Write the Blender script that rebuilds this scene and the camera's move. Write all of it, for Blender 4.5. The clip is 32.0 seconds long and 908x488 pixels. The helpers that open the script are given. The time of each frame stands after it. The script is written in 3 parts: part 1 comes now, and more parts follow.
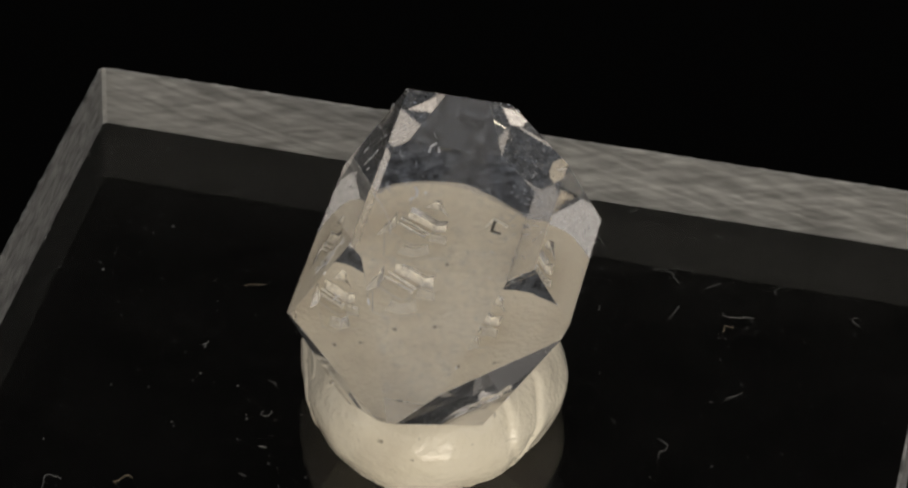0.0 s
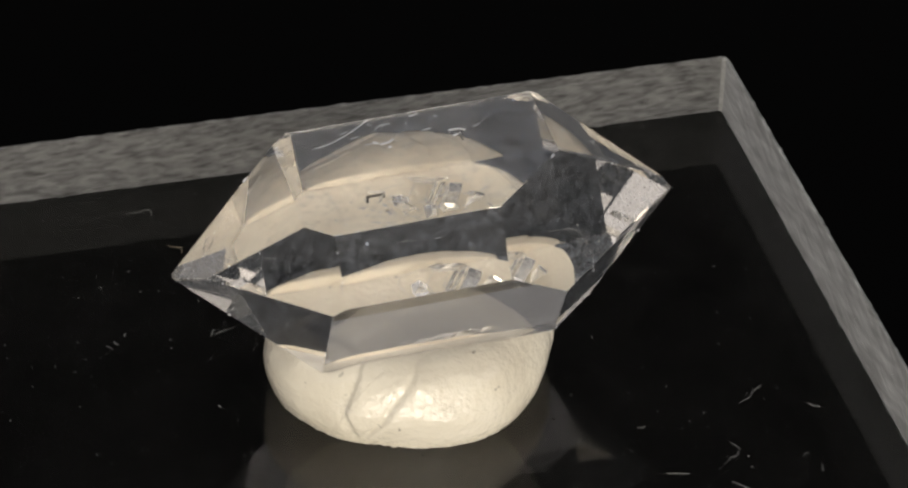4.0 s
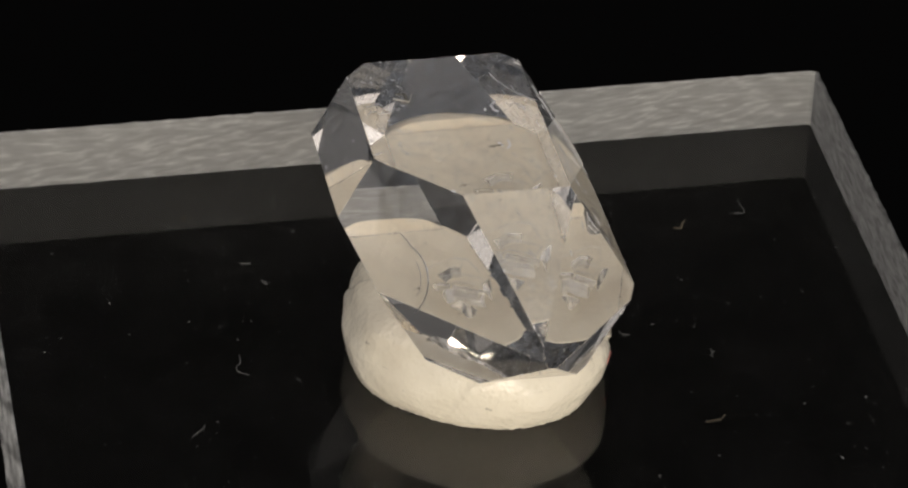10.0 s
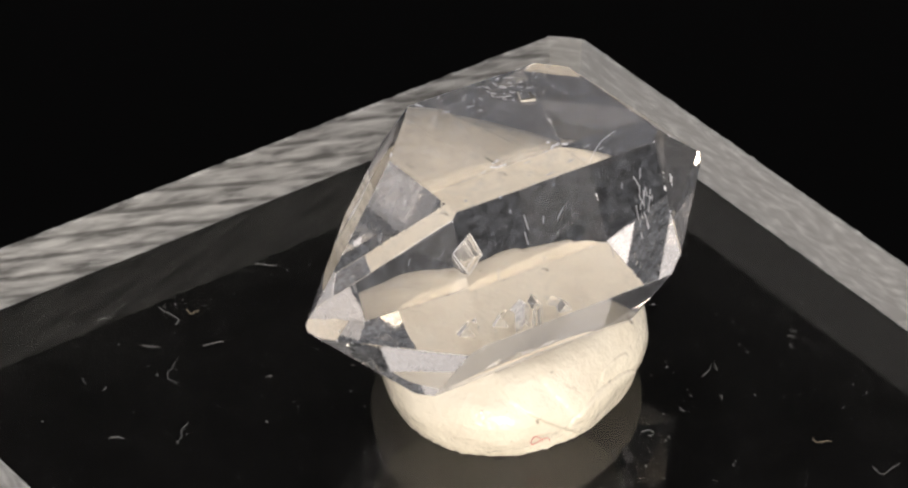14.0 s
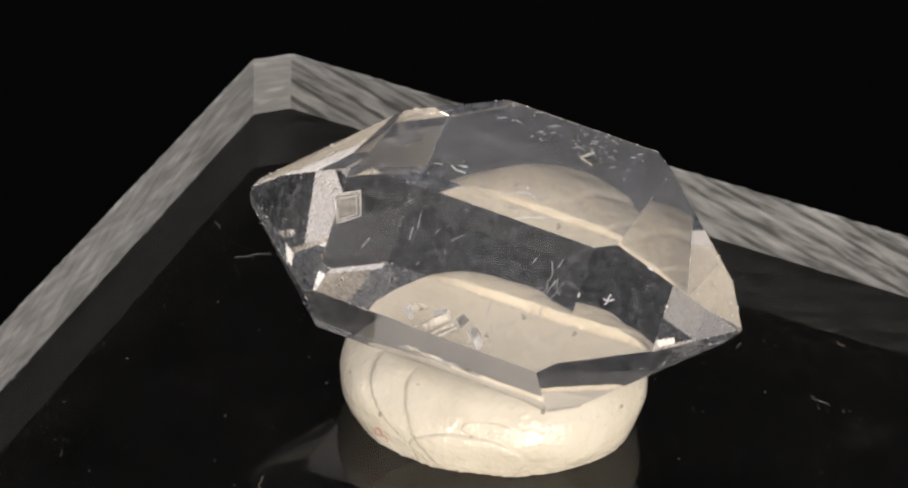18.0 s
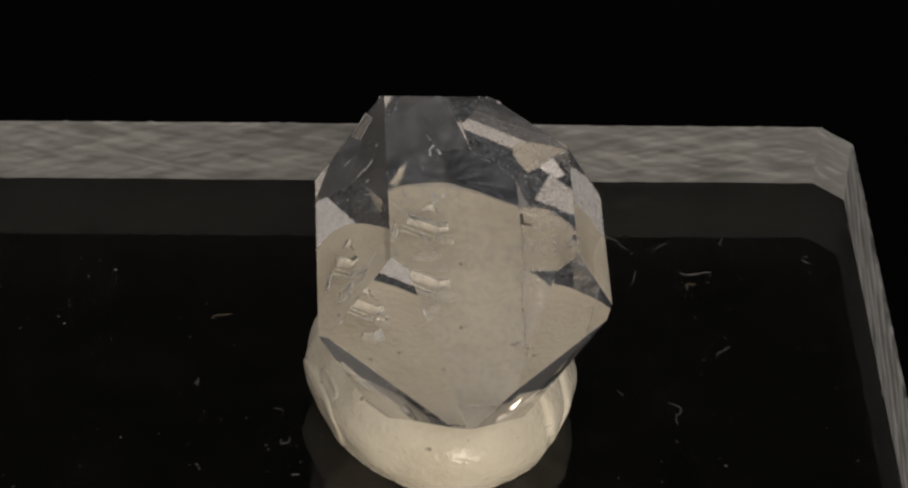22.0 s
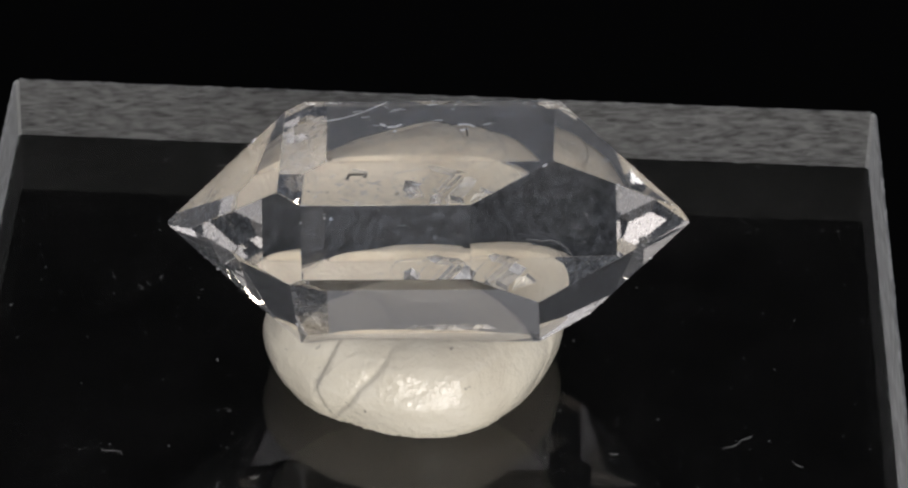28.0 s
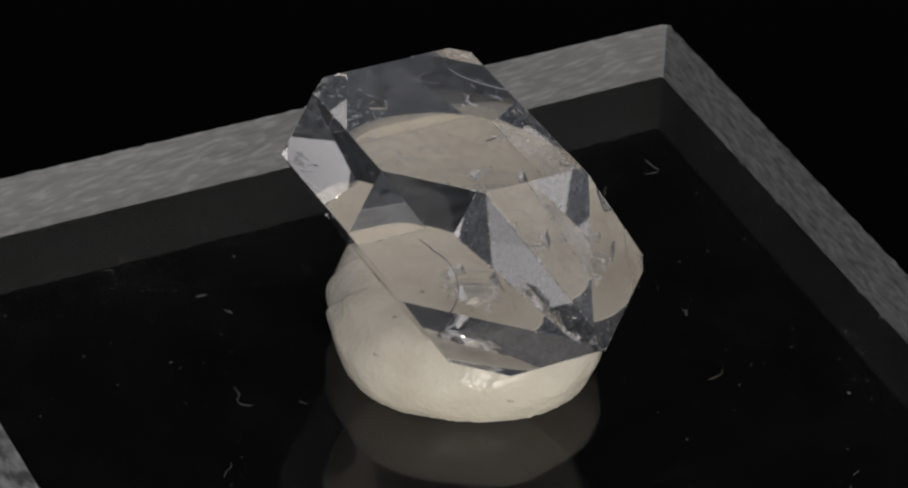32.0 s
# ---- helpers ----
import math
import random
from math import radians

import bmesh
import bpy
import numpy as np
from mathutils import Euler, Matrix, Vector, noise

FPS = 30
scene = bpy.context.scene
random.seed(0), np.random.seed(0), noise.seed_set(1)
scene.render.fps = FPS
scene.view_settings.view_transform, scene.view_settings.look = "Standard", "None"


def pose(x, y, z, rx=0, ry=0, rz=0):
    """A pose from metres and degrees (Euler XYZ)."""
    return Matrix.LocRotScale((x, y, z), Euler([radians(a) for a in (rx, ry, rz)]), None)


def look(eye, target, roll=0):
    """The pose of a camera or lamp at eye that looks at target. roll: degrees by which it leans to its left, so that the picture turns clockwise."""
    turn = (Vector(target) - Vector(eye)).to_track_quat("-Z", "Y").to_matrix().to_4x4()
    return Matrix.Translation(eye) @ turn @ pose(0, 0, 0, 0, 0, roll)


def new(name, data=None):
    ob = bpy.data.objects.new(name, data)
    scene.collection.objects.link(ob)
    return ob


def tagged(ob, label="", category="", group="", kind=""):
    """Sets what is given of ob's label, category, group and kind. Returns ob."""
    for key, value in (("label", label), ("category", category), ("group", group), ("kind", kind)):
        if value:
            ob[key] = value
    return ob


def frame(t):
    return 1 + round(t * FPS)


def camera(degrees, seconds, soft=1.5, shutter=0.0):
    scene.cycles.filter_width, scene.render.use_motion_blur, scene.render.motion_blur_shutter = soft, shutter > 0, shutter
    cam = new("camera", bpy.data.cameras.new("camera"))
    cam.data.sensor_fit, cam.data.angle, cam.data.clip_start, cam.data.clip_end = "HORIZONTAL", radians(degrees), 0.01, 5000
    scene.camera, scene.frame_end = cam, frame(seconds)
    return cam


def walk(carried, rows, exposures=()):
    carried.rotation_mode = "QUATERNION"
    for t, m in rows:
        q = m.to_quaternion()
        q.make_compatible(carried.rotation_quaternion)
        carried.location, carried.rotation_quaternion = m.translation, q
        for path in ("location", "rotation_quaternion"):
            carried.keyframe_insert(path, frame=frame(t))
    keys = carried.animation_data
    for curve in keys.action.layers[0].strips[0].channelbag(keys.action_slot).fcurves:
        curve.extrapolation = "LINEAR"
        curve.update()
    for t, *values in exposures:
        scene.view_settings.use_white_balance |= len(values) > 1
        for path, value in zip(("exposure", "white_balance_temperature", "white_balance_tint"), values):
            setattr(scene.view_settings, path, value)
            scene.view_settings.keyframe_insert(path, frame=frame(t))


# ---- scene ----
# ---- camera: on a stand, looking down on the turning plate; all lengths below in millimetres times MM ----
MM = 0.001
TURN = 360.0 / 22.9376          # degrees a second, clockwise from above
cam = camera(13.31, 32.0, soft=2.3)


def held(pitch, yaw):
    """The camera on its stand, looking down by pitch degrees."""
    return pose(0, -123.6 * MM, 96.05 * MM, 90 - pitch, 0, yaw) @ pose(0, 0, 0, 0, 0, 2.569)


# the stand sags by a few hundredths of a degree
walk(cam, [(0, held(35.785, 0.233)), (9, held(35.804, 0.229)), (23, held(35.829, 0.209)), (32, held(35.846, 0.202))], exposures=[
    (0, 0.20, 7500, 8), (1, 0.95, 7350, 8), (2, 0.90, 7300, 9), (3, 0.85, 7300, 9), (4.5, 0.60, 7300, 9), (6, 0.45, 7300, 9), (7, 0.64, 7300, 9), (8, 0.60, 7300, 9), (9, 0.40, 7300, 9),
    (10, 0.67, 7400, 10), (11, 0.90, 7300, 10), (12, 1.40, 6900, 13), (13, 1.60, 7050, 13), (14, 1.25, 7250, 12), (15, 1.15, 7200, 12), (17.5, 0.85, 7400, 11), (18, 0.95, 7250, 12), (19, 1.32, 7150, 13),
    (20, 0.75, 7200, 13), (21, 0.10, 7500, 10), (22, 0.00, 7700, 10), (23, 0.65, 7200, 10), (24, 1.06, 6900, 11), (25, 0.60, 6650, 10), (28, 0.45, 6600, 10), (29, 0.35, 6650, 10), (30, 0.55, 6550, 10), (31, 0.44, 6600, 9), (32, 0.05, 6650, 10)])

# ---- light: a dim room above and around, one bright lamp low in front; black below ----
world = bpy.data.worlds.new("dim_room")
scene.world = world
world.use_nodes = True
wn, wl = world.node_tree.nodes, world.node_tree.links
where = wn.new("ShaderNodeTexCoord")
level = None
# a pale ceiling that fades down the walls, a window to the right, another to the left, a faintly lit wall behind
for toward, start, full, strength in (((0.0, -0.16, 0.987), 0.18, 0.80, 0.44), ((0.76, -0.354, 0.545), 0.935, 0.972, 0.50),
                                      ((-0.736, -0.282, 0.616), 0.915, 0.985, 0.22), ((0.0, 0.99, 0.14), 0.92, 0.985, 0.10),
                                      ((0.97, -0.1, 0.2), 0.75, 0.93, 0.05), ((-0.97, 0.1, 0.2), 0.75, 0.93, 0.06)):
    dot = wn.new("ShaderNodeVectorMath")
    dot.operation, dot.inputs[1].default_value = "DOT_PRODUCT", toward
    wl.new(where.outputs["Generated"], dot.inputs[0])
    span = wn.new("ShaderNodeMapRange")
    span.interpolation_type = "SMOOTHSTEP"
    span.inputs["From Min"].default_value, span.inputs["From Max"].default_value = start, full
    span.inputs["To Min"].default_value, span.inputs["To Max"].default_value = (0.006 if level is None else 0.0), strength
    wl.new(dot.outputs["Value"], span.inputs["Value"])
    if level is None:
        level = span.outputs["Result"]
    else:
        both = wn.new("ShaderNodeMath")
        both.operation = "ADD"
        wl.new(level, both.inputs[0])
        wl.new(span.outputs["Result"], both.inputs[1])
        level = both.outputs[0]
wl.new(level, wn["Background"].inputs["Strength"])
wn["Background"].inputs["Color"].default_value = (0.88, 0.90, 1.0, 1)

CENTRE = Vector((0, 0, 5 * MM))


def lamp(name, azimuth, elevation, distance, width, height, watts, colour):
    """An area lamp that faces the plate's centre; azimuth from the camera's side, positive to its right."""
    data = bpy.data.lights.new(name, "AREA")
    data.shape, data.size, data.size_y = "RECTANGLE", width, height
    data.energy, data.color = watts, colour
    a, e = radians(azimuth), radians(elevation)
    eye = CENTRE + distance * Vector((math.sin(a) * math.cos(e), -math.cos(a) * math.cos(e), math.sin(e)))
    ob = new(name, data)
    ob.matrix_world = look(eye, CENTRE)
    return ob


lamp("desk_lamp", 8, 4.8, 0.22, 0.108, 0.060, 0.135, (1.0, 0.965, 0.92))
# low strip light added to brighten the putty's front
lamp("low_putty_fill", 19, -4.2, 0.215, 0.100, 0.012, 0.06, (1.0, 0.965, 0.92))
lamp("window_light", 22, 14, 0.50, 0.20, 0.09, 0.11, (0.80, 0.88, 1.0))


# ---- materials ----
def material(name):
    m = bpy.data.materials.new(name)
    m.use_nodes = True
    m.node_tree.nodes.clear()
    return m, m.node_tree.nodes, m.node_tree.links


def node(nodes, kind, **values):
    n = nodes.new(kind)
    for key, value in values.items():
        n.inputs[key.replace("_", " ")].default_value = value
    return n


def ramp(nodes, links, source, stops):
    r = nodes.new("ShaderNodeValToRGB")
    while len(r.color_ramp.elements) < len(stops):
        r.color_ramp.elements.new(0.5)
    for e, (at, c) in zip(r.color_ramp.elements, stops):
        e.position, e.color = at, (c, c, c, 1) if not isinstance(c, tuple) else (*c, 1)
    links.new(source, r.inputs["Fac"])
    return r


def finish(nodes, links, shader):
    out = nodes.new("ShaderNodeOutputMaterial")
    links.new(shader, out.inputs["Surface"])


def quartz_material():
    m, n, k = material("clear_quartz")
    co = n.new("ShaderNodeTexCoord")
    glass = node(n, "ShaderNodeBsdfGlass", Color=(0.970, 0.953, 0.929, 1), Roughness=0.0, IOR=1.544)
    fine = node(n, "ShaderNodeTexNoise", Scale=900.0, Detail=4.0)
    k.new(co.outputs["Object"], fine.inputs["Vector"])
    bump = node(n, "ShaderNodeBump", Strength=0.03, Distance=0.00001)
    k.new(fine.outputs["Fac"], bump.inputs["Height"])
    k.new(bump.outputs["Normal"], glass.inputs["Normal"])
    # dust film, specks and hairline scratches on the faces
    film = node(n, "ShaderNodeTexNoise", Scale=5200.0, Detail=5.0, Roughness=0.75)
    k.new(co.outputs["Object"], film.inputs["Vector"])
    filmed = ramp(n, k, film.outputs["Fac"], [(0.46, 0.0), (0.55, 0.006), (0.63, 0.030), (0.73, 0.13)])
    # growth streaks run along the crystal
    along = n.new("ShaderNodeMapping")
    along.inputs["Scale"].default_value = (1.0, 1.0, 0.13)
    k.new(co.outputs["Object"], along.inputs["Vector"])
    streak = node(n, "ShaderNodeTexNoise", Scale=3600.0, Detail=5.0, Roughness=0.7)
    k.new(along.outputs["Vector"], streak.inputs["Vector"])
    streaked = ramp(n, k, streak.outputs["Fac"], [(0.55, 0.0), (0.66, 0.008), (0.78, 0.05)])
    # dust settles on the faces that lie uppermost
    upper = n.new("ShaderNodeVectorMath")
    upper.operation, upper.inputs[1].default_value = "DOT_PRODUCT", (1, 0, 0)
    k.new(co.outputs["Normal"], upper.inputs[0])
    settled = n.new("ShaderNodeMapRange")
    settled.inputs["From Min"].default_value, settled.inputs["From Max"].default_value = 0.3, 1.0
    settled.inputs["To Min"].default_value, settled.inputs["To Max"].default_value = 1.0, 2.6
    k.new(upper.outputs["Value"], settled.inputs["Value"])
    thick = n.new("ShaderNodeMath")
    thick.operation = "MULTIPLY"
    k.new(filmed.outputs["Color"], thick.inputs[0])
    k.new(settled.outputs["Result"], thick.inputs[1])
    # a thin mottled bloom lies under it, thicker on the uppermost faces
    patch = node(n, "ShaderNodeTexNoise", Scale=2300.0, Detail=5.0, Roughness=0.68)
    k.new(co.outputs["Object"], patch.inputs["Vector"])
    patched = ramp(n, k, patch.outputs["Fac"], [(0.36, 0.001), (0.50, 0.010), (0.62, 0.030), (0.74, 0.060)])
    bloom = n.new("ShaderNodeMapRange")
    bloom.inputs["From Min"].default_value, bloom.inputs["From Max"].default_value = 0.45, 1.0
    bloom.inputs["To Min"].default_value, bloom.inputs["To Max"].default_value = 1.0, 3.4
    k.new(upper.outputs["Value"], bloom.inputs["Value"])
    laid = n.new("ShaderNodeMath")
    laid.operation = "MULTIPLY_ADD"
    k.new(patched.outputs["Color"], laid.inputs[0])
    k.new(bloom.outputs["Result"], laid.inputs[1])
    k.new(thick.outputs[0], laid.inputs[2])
    dusty = n.new("ShaderNodeMath")
    dusty.operation = "ADD"
    k.new(laid.outputs[0], dusty.inputs[0])
    k.new(streaked.outputs["Color"], dusty.inputs[1])
    speck = node(n, "ShaderNodeTexVoronoi", Scale=900.0)
    k.new(co.outputs["Object"], speck.inputs["Vector"])
    specked = ramp(n, k, speck.outputs["Distance"], [(0.05, 0.35), (0.10, 0.0)])
    rare = node(n, "ShaderNodeTexNoise", Scale=420.0, Detail=1.0)
    k.new(co.outputs["Object"], rare.inputs["Vector"])
    rarely = ramp(n, k, rare.outputs["Fac"], [(0.56, 0.0), (0.62, 1.0)])
    few = n.new("ShaderNodeMath")
    few.operation = "MULTIPLY"
    k.new(specked.outputs["Color"], few.inputs[0])
    k.new(rarely.outputs["Color"], few.inputs[1])
    both = n.new("ShaderNodeMath")
    both.operation = "ADD"
    k.new(dusty.outputs[0], both.inputs[0])
    k.new(few.outputs[0], both.inputs[1])
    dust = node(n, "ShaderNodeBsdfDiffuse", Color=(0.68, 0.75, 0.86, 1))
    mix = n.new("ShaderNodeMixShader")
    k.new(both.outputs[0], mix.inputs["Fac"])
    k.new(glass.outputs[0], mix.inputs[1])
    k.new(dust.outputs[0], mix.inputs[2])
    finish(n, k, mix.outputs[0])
    return m


def hollow_material():
    """The rippled, partly clouded walls of a hollow in the quartz."""
    m, n, k = material("hollow_wall")
    co = n.new("ShaderNodeTexCoord")
    glass = node(n, "ShaderNodeBsdfGlass", Color=(0.985, 0.98, 0.97, 1), Roughness=0.15, IOR=1.544)
    ripple = node(n, "ShaderNodeTexNoise", Scale=4000.0, Detail=2.0)
    k.new(co.outputs["Object"], ripple.inputs["Vector"])
    bump = node(n, "ShaderNodeBump", Strength=0.25, Distance=0.00002)
    k.new(ripple.outputs["Fac"], bump.inputs["Height"])
    k.new(bump.outputs["Normal"], glass.inputs["Normal"])
    pale = node(n, "ShaderNodeBsdfDiffuse", Color=(0.66, 0.64, 0.60, 1))
    clouded = ramp(n, k, ripple.outputs["Fac"], [(0.35, 0.06), (0.65, 0.28)])
    mix = n.new("ShaderNodeMixShader")
    k.new(clouded.outputs["Color"], mix.inputs["Fac"])
    k.new(glass.outputs[0], mix.inputs[1])
    k.new(pale.outputs[0], mix.inputs[2])
    finish(n, k, mix.outputs[0])
    return m


def wall_glint_material():
    """A milky, partly clear sheet that paints the glint of a step wall inside the quartz."""
    m, n, k = material("wall_glint_paint")
    co = n.new("ShaderNodeTexCoord")
    glint_tone = node(n, "ShaderNodeBsdfDiffuse", Color=(0.80, 0.76, 0.68, 1))
    clear = n.new("ShaderNodeBsdfTransparent")
    mottle = node(n, "ShaderNodeTexNoise", Scale=2600.0, Detail=3.0)
    k.new(co.outputs["Object"], mottle.inputs["Vector"])
    dense = ramp(n, k, mottle.outputs["Fac"], [(0.32, 0.22), (0.60, 0.72)])
    mix = n.new("ShaderNodeMixShader")
    k.new(dense.outputs["Color"], mix.inputs["Fac"])
    k.new(clear.outputs[0], mix.inputs[1])
    k.new(glint_tone.outputs[0], mix.inputs[2])
    finish(n, k, mix.outputs[0])
    return m


def acrylic_material():
    """Polished acrylic under a faint uneven film of dust, thickened to paint in reflected haze."""
    m, n, k = material("clear_acrylic")
    co = n.new("ShaderNodeTexCoord")
    glass = node(n, "ShaderNodeBsdfGlass", Color=(0.985, 0.985, 0.98, 1), Roughness=0.0, IOR=1.49)
    film = node(n, "ShaderNodeTexNoise", Scale=260.0, Detail=8.0, Roughness=0.75)
    k.new(co.outputs["Object"], film.inputs["Vector"])
    filmed = ramp(n, k, film.outputs["Fac"], [(0.38, 0.0005), (0.60, 0.0036), (0.82, 0.019)])
    dust = node(n, "ShaderNodeBsdfDiffuse", Color=(0.6, 0.57, 0.55, 1))
    mix = n.new("ShaderNodeMixShader")
    k.new(filmed.outputs["Color"], mix.inputs["Fac"])
    k.new(glass.outputs[0], mix.inputs[1])
    k.new(dust.outputs[0], mix.inputs[2])
    finish(n, k, mix.outputs[0])
    return m


def putty_material():
    m, n, k = material("white_putty")
    co = n.new("ShaderNodeTexCoord")
    base = node(n, "ShaderNodeBsdfPrincipled", Roughness=0.15)
    base.inputs["Specular IOR Level"].default_value = 0.6
    mottle = node(n, "ShaderNodeTexNoise", Scale=300.0, Detail=6.0, Roughness=0.6)
    k.new(co.outputs["Object"], mottle.inputs["Vector"])
    tone = ramp(n, k, mottle.outputs["Fac"], [(0.30, (0.69, 0.62, 0.50)), (0.50, (0.78, 0.715, 0.585)), (0.75, (0.83, 0.77, 0.65))])
    spots = node(n, "ShaderNodeTexNoise", Scale=1700.0, Detail=2.0)
    k.new(co.outputs["Object"], spots.inputs["Vector"])
    spotted = ramp(n, k, spots.outputs["Fac"], [(0.70, 0.0), (0.76, 0.75)])
    mix = n.new("ShaderNodeMix")
    mix.data_type = "RGBA"
    k.new(spotted.outputs["Color"], mix.inputs["Factor"])
    k.new(tone.outputs["Color"], mix.inputs["A"])
    mix.inputs["B"].default_value = (0.22, 0.19, 0.15, 1)
    k.new(mix.outputs["Result"], base.inputs["Base Color"])
    relief = node(n, "ShaderNodeTexNoise", Scale=3800.0, Detail=2.0, Roughness=0.55)
    k.new(co.outputs["Object"], relief.inputs["Vector"])
    bump = node(n, "ShaderNodeBump", Strength=1.0, Distance=0.00006)
    k.new(relief.outputs["Fac"], bump.inputs["Height"])
    k.new(bump.outputs["Normal"], base.inputs["Normal"])
    finish(n, k, base.outputs[0])
    return m


def edge_material(name, marks, low, high, waves=0.0):
    """Frosted cut acrylic. marks: rows of (lean in degrees, stretch along the side, scale, weight) of saw-mark noise; waves: coarse wavy ridges."""
    m, n, k = material(name)
    co = n.new("ShaderNodeTexCoord")
    total = None
    for lean, stretch, scale, weight in marks:
        place = n.new("ShaderNodeMapping")
        place.vector_type = "TEXTURE"
        place.inputs["Rotation"].default_value = (0, radians(lean), 0)
        place.inputs["Scale"].default_value = (stretch, 1, 1)
        k.new(co.outputs["Object"], place.inputs["Vector"])
        mottle = node(n, "ShaderNodeTexNoise", Scale=scale, Detail=5.0, Roughness=0.62)
        k.new(place.outputs["Vector"], mottle.inputs["Vector"])
        add = n.new("ShaderNodeMath")
        add.operation = "MULTIPLY_ADD"
        k.new(mottle.outputs["Fac"], add.inputs[0])
        add.inputs[1].default_value = weight
        if total is None:
            add.inputs[2].default_value = 0.0
        else:
            k.new(total, add.inputs[2])
        total = add.outputs[0]
    if waves:
        place = n.new("ShaderNodeMapping")
        place.inputs["Rotation"].default_value = (0, radians(33), 0)
        k.new(co.outputs["Object"], place.inputs["Vector"])
        wave = node(n, "ShaderNodeTexWave", Scale=waves, Distortion=2.2, Detail=3.0, Detail_Scale=0.8, Detail_Roughness=0.6)
        wave.bands_direction = "Z"
        k.new(place.outputs["Vector"], wave.inputs["Vector"])
        # shade of the saw grooves, put into the colour as dark lines
        groove_shade = ramp(n, k, wave.outputs["Fac"], [(0.0, 0.10), (0.08, 0.07), (0.26, 0.0)])
        less = n.new("ShaderNodeMath")
        less.operation = "SUBTRACT"
        k.new(total, less.inputs[0])
        k.new(groove_shade.outputs["Color"], less.inputs[1])
        total = less.outputs[0]
    tone = ramp(n, k, total, [(0.38, (low, low, low * 0.97)), (0.50, (high * 0.80, high * 0.80, high * 0.79)), (0.60, (high * 1.08, high * 1.08, high * 1.06))])
    grain = node(n, "ShaderNodeTexNoise", Scale=4500.0, Detail=3.0)
    k.new(co.outputs["Object"], grain.inputs["Vector"])
    bump = node(n, "ShaderNodeBump", Strength=0.6, Distance=0.00012)
    k.new(total, bump.inputs["Height"])
    bump2 = node(n, "ShaderNodeBump", Strength=0.4, Distance=0.00003)
    k.new(grain.outputs["Fac"], bump2.inputs["Height"])
    k.new(bump.outputs["Normal"], bump2.inputs["Normal"])
    base = node(n, "ShaderNodeBsdfPrincipled", Roughness=0.35)
    k.new(bump2.outputs["Normal"], base.inputs["Normal"])
    # light also soaks through the frosted side
    soak = n.new("ShaderNodeBsdfTranslucent")
    pale = n.new("ShaderNodeMix")
    pale.data_type, pale.blend_type = "RGBA", "MULTIPLY"
    pale.inputs["Factor"].default_value = 1.0
    k.new(tone.outputs["Color"], pale.inputs["A"])
    pale.inputs["B"].default_value = (2.1, 2.1, 2.1, 1)
    k.new(pale.outputs["Result"], soak.inputs["Color"])
    k.new(pale.outputs["Result"], base.inputs["Base Color"])
    k.new(bump2.outputs["Normal"], soak.inputs["Normal"])
    mix = n.new("ShaderNodeMixShader")
    mix.inputs["Fac"].default_value = 0.74
    k.new(base.outputs[0], mix.inputs[1])
    k.new(soak.outputs[0], mix.inputs[2])
    finish(n, k, mix.outputs[0])
    return m


def plain_material(name, colour, rough=0.6, specular=0.3, spread=0.3, metal=0.0):
    m, n, k = material(name)
    co = n.new("ShaderNodeTexCoord")
    noise_ = node(n, "ShaderNodeTexNoise", Scale=600.0, Detail=4.0)
    k.new(co.outputs["Object"], noise_.inputs["Vector"])
    dark = tuple(c * (1 - spread) for c in colour)
    tone = ramp(n, k, noise_.outputs["Fac"], [(0.35, dark), (0.65, colour)])
    base = node(n, "ShaderNodeBsdfPrincipled", Roughness=rough, Metallic=metal)
    base.inputs["Specular IOR Level"].default_value = specular
    k.new(tone.outputs["Color"], base.inputs["Base Color"])
    finish(n, k, base.outputs[0])
    return m


QUARTZ = quartz_material()
HOLLOW = hollow_material()
WALL_GLINT = wall_glint_material()
ACRYLIC = acrylic_material()
PUTTY = putty_material()
BLACK = plain_material("black_gloss", (0.0009, 0.0009, 0.0009), 0.35, 0.06)
VELVET = plain_material("black_velvet", (0.0010, 0.0010, 0.0011), 1.0, 0.0)
LINT = plain_material("white_lint", (0.30, 0.31, 0.30), 0.7)
LINT_WARM = plain_material("tan_lint", (0.40, 0.34, 0.24), 0.7)
PINK = plain_material("pink_fibre", (0.75, 0.28, 0.25), 0.7)
FOOT_SHADE = plain_material("dark_foot_shade", (0.035, 0.032, 0.03), 0.8)
ETCH = plain_material("etched_mark", (0.15, 0.14, 0.12), 0.15, 1.0)
GLINT_EDGE = plain_material("glinting_break", (0.45, 0.46, 0.48), 0.12, 1.0, metal=0.75)
GLINT = plain_material("bright_growth_mark", (0.80, 0.80, 0.82), 0.3, 0.6)
SCUFF = plain_material("fine_scuff", (0.46, 0.47, 0.50), 0.4)
EDGE_AB = edge_material("frosted_edge_spotted", ((14, 1.8, 2100.0, 0.6), (-25, 1.6, 1000.0, 0.4)), 0.08, 0.205)
EDGE_BC = edge_material("frosted_edge_plain", ((22, 2.2, 2300.0, 0.6), (-18, 2.0, 1100.0, 0.4)), 0.23, 0.34)
EDGE_CD = edge_material("frosted_edge_sawn", ((-33, 4.0, 1900.0, 0.5), (-20, 2.0, 700.0, 0.5)), 0.12, 0.33, 185.0)
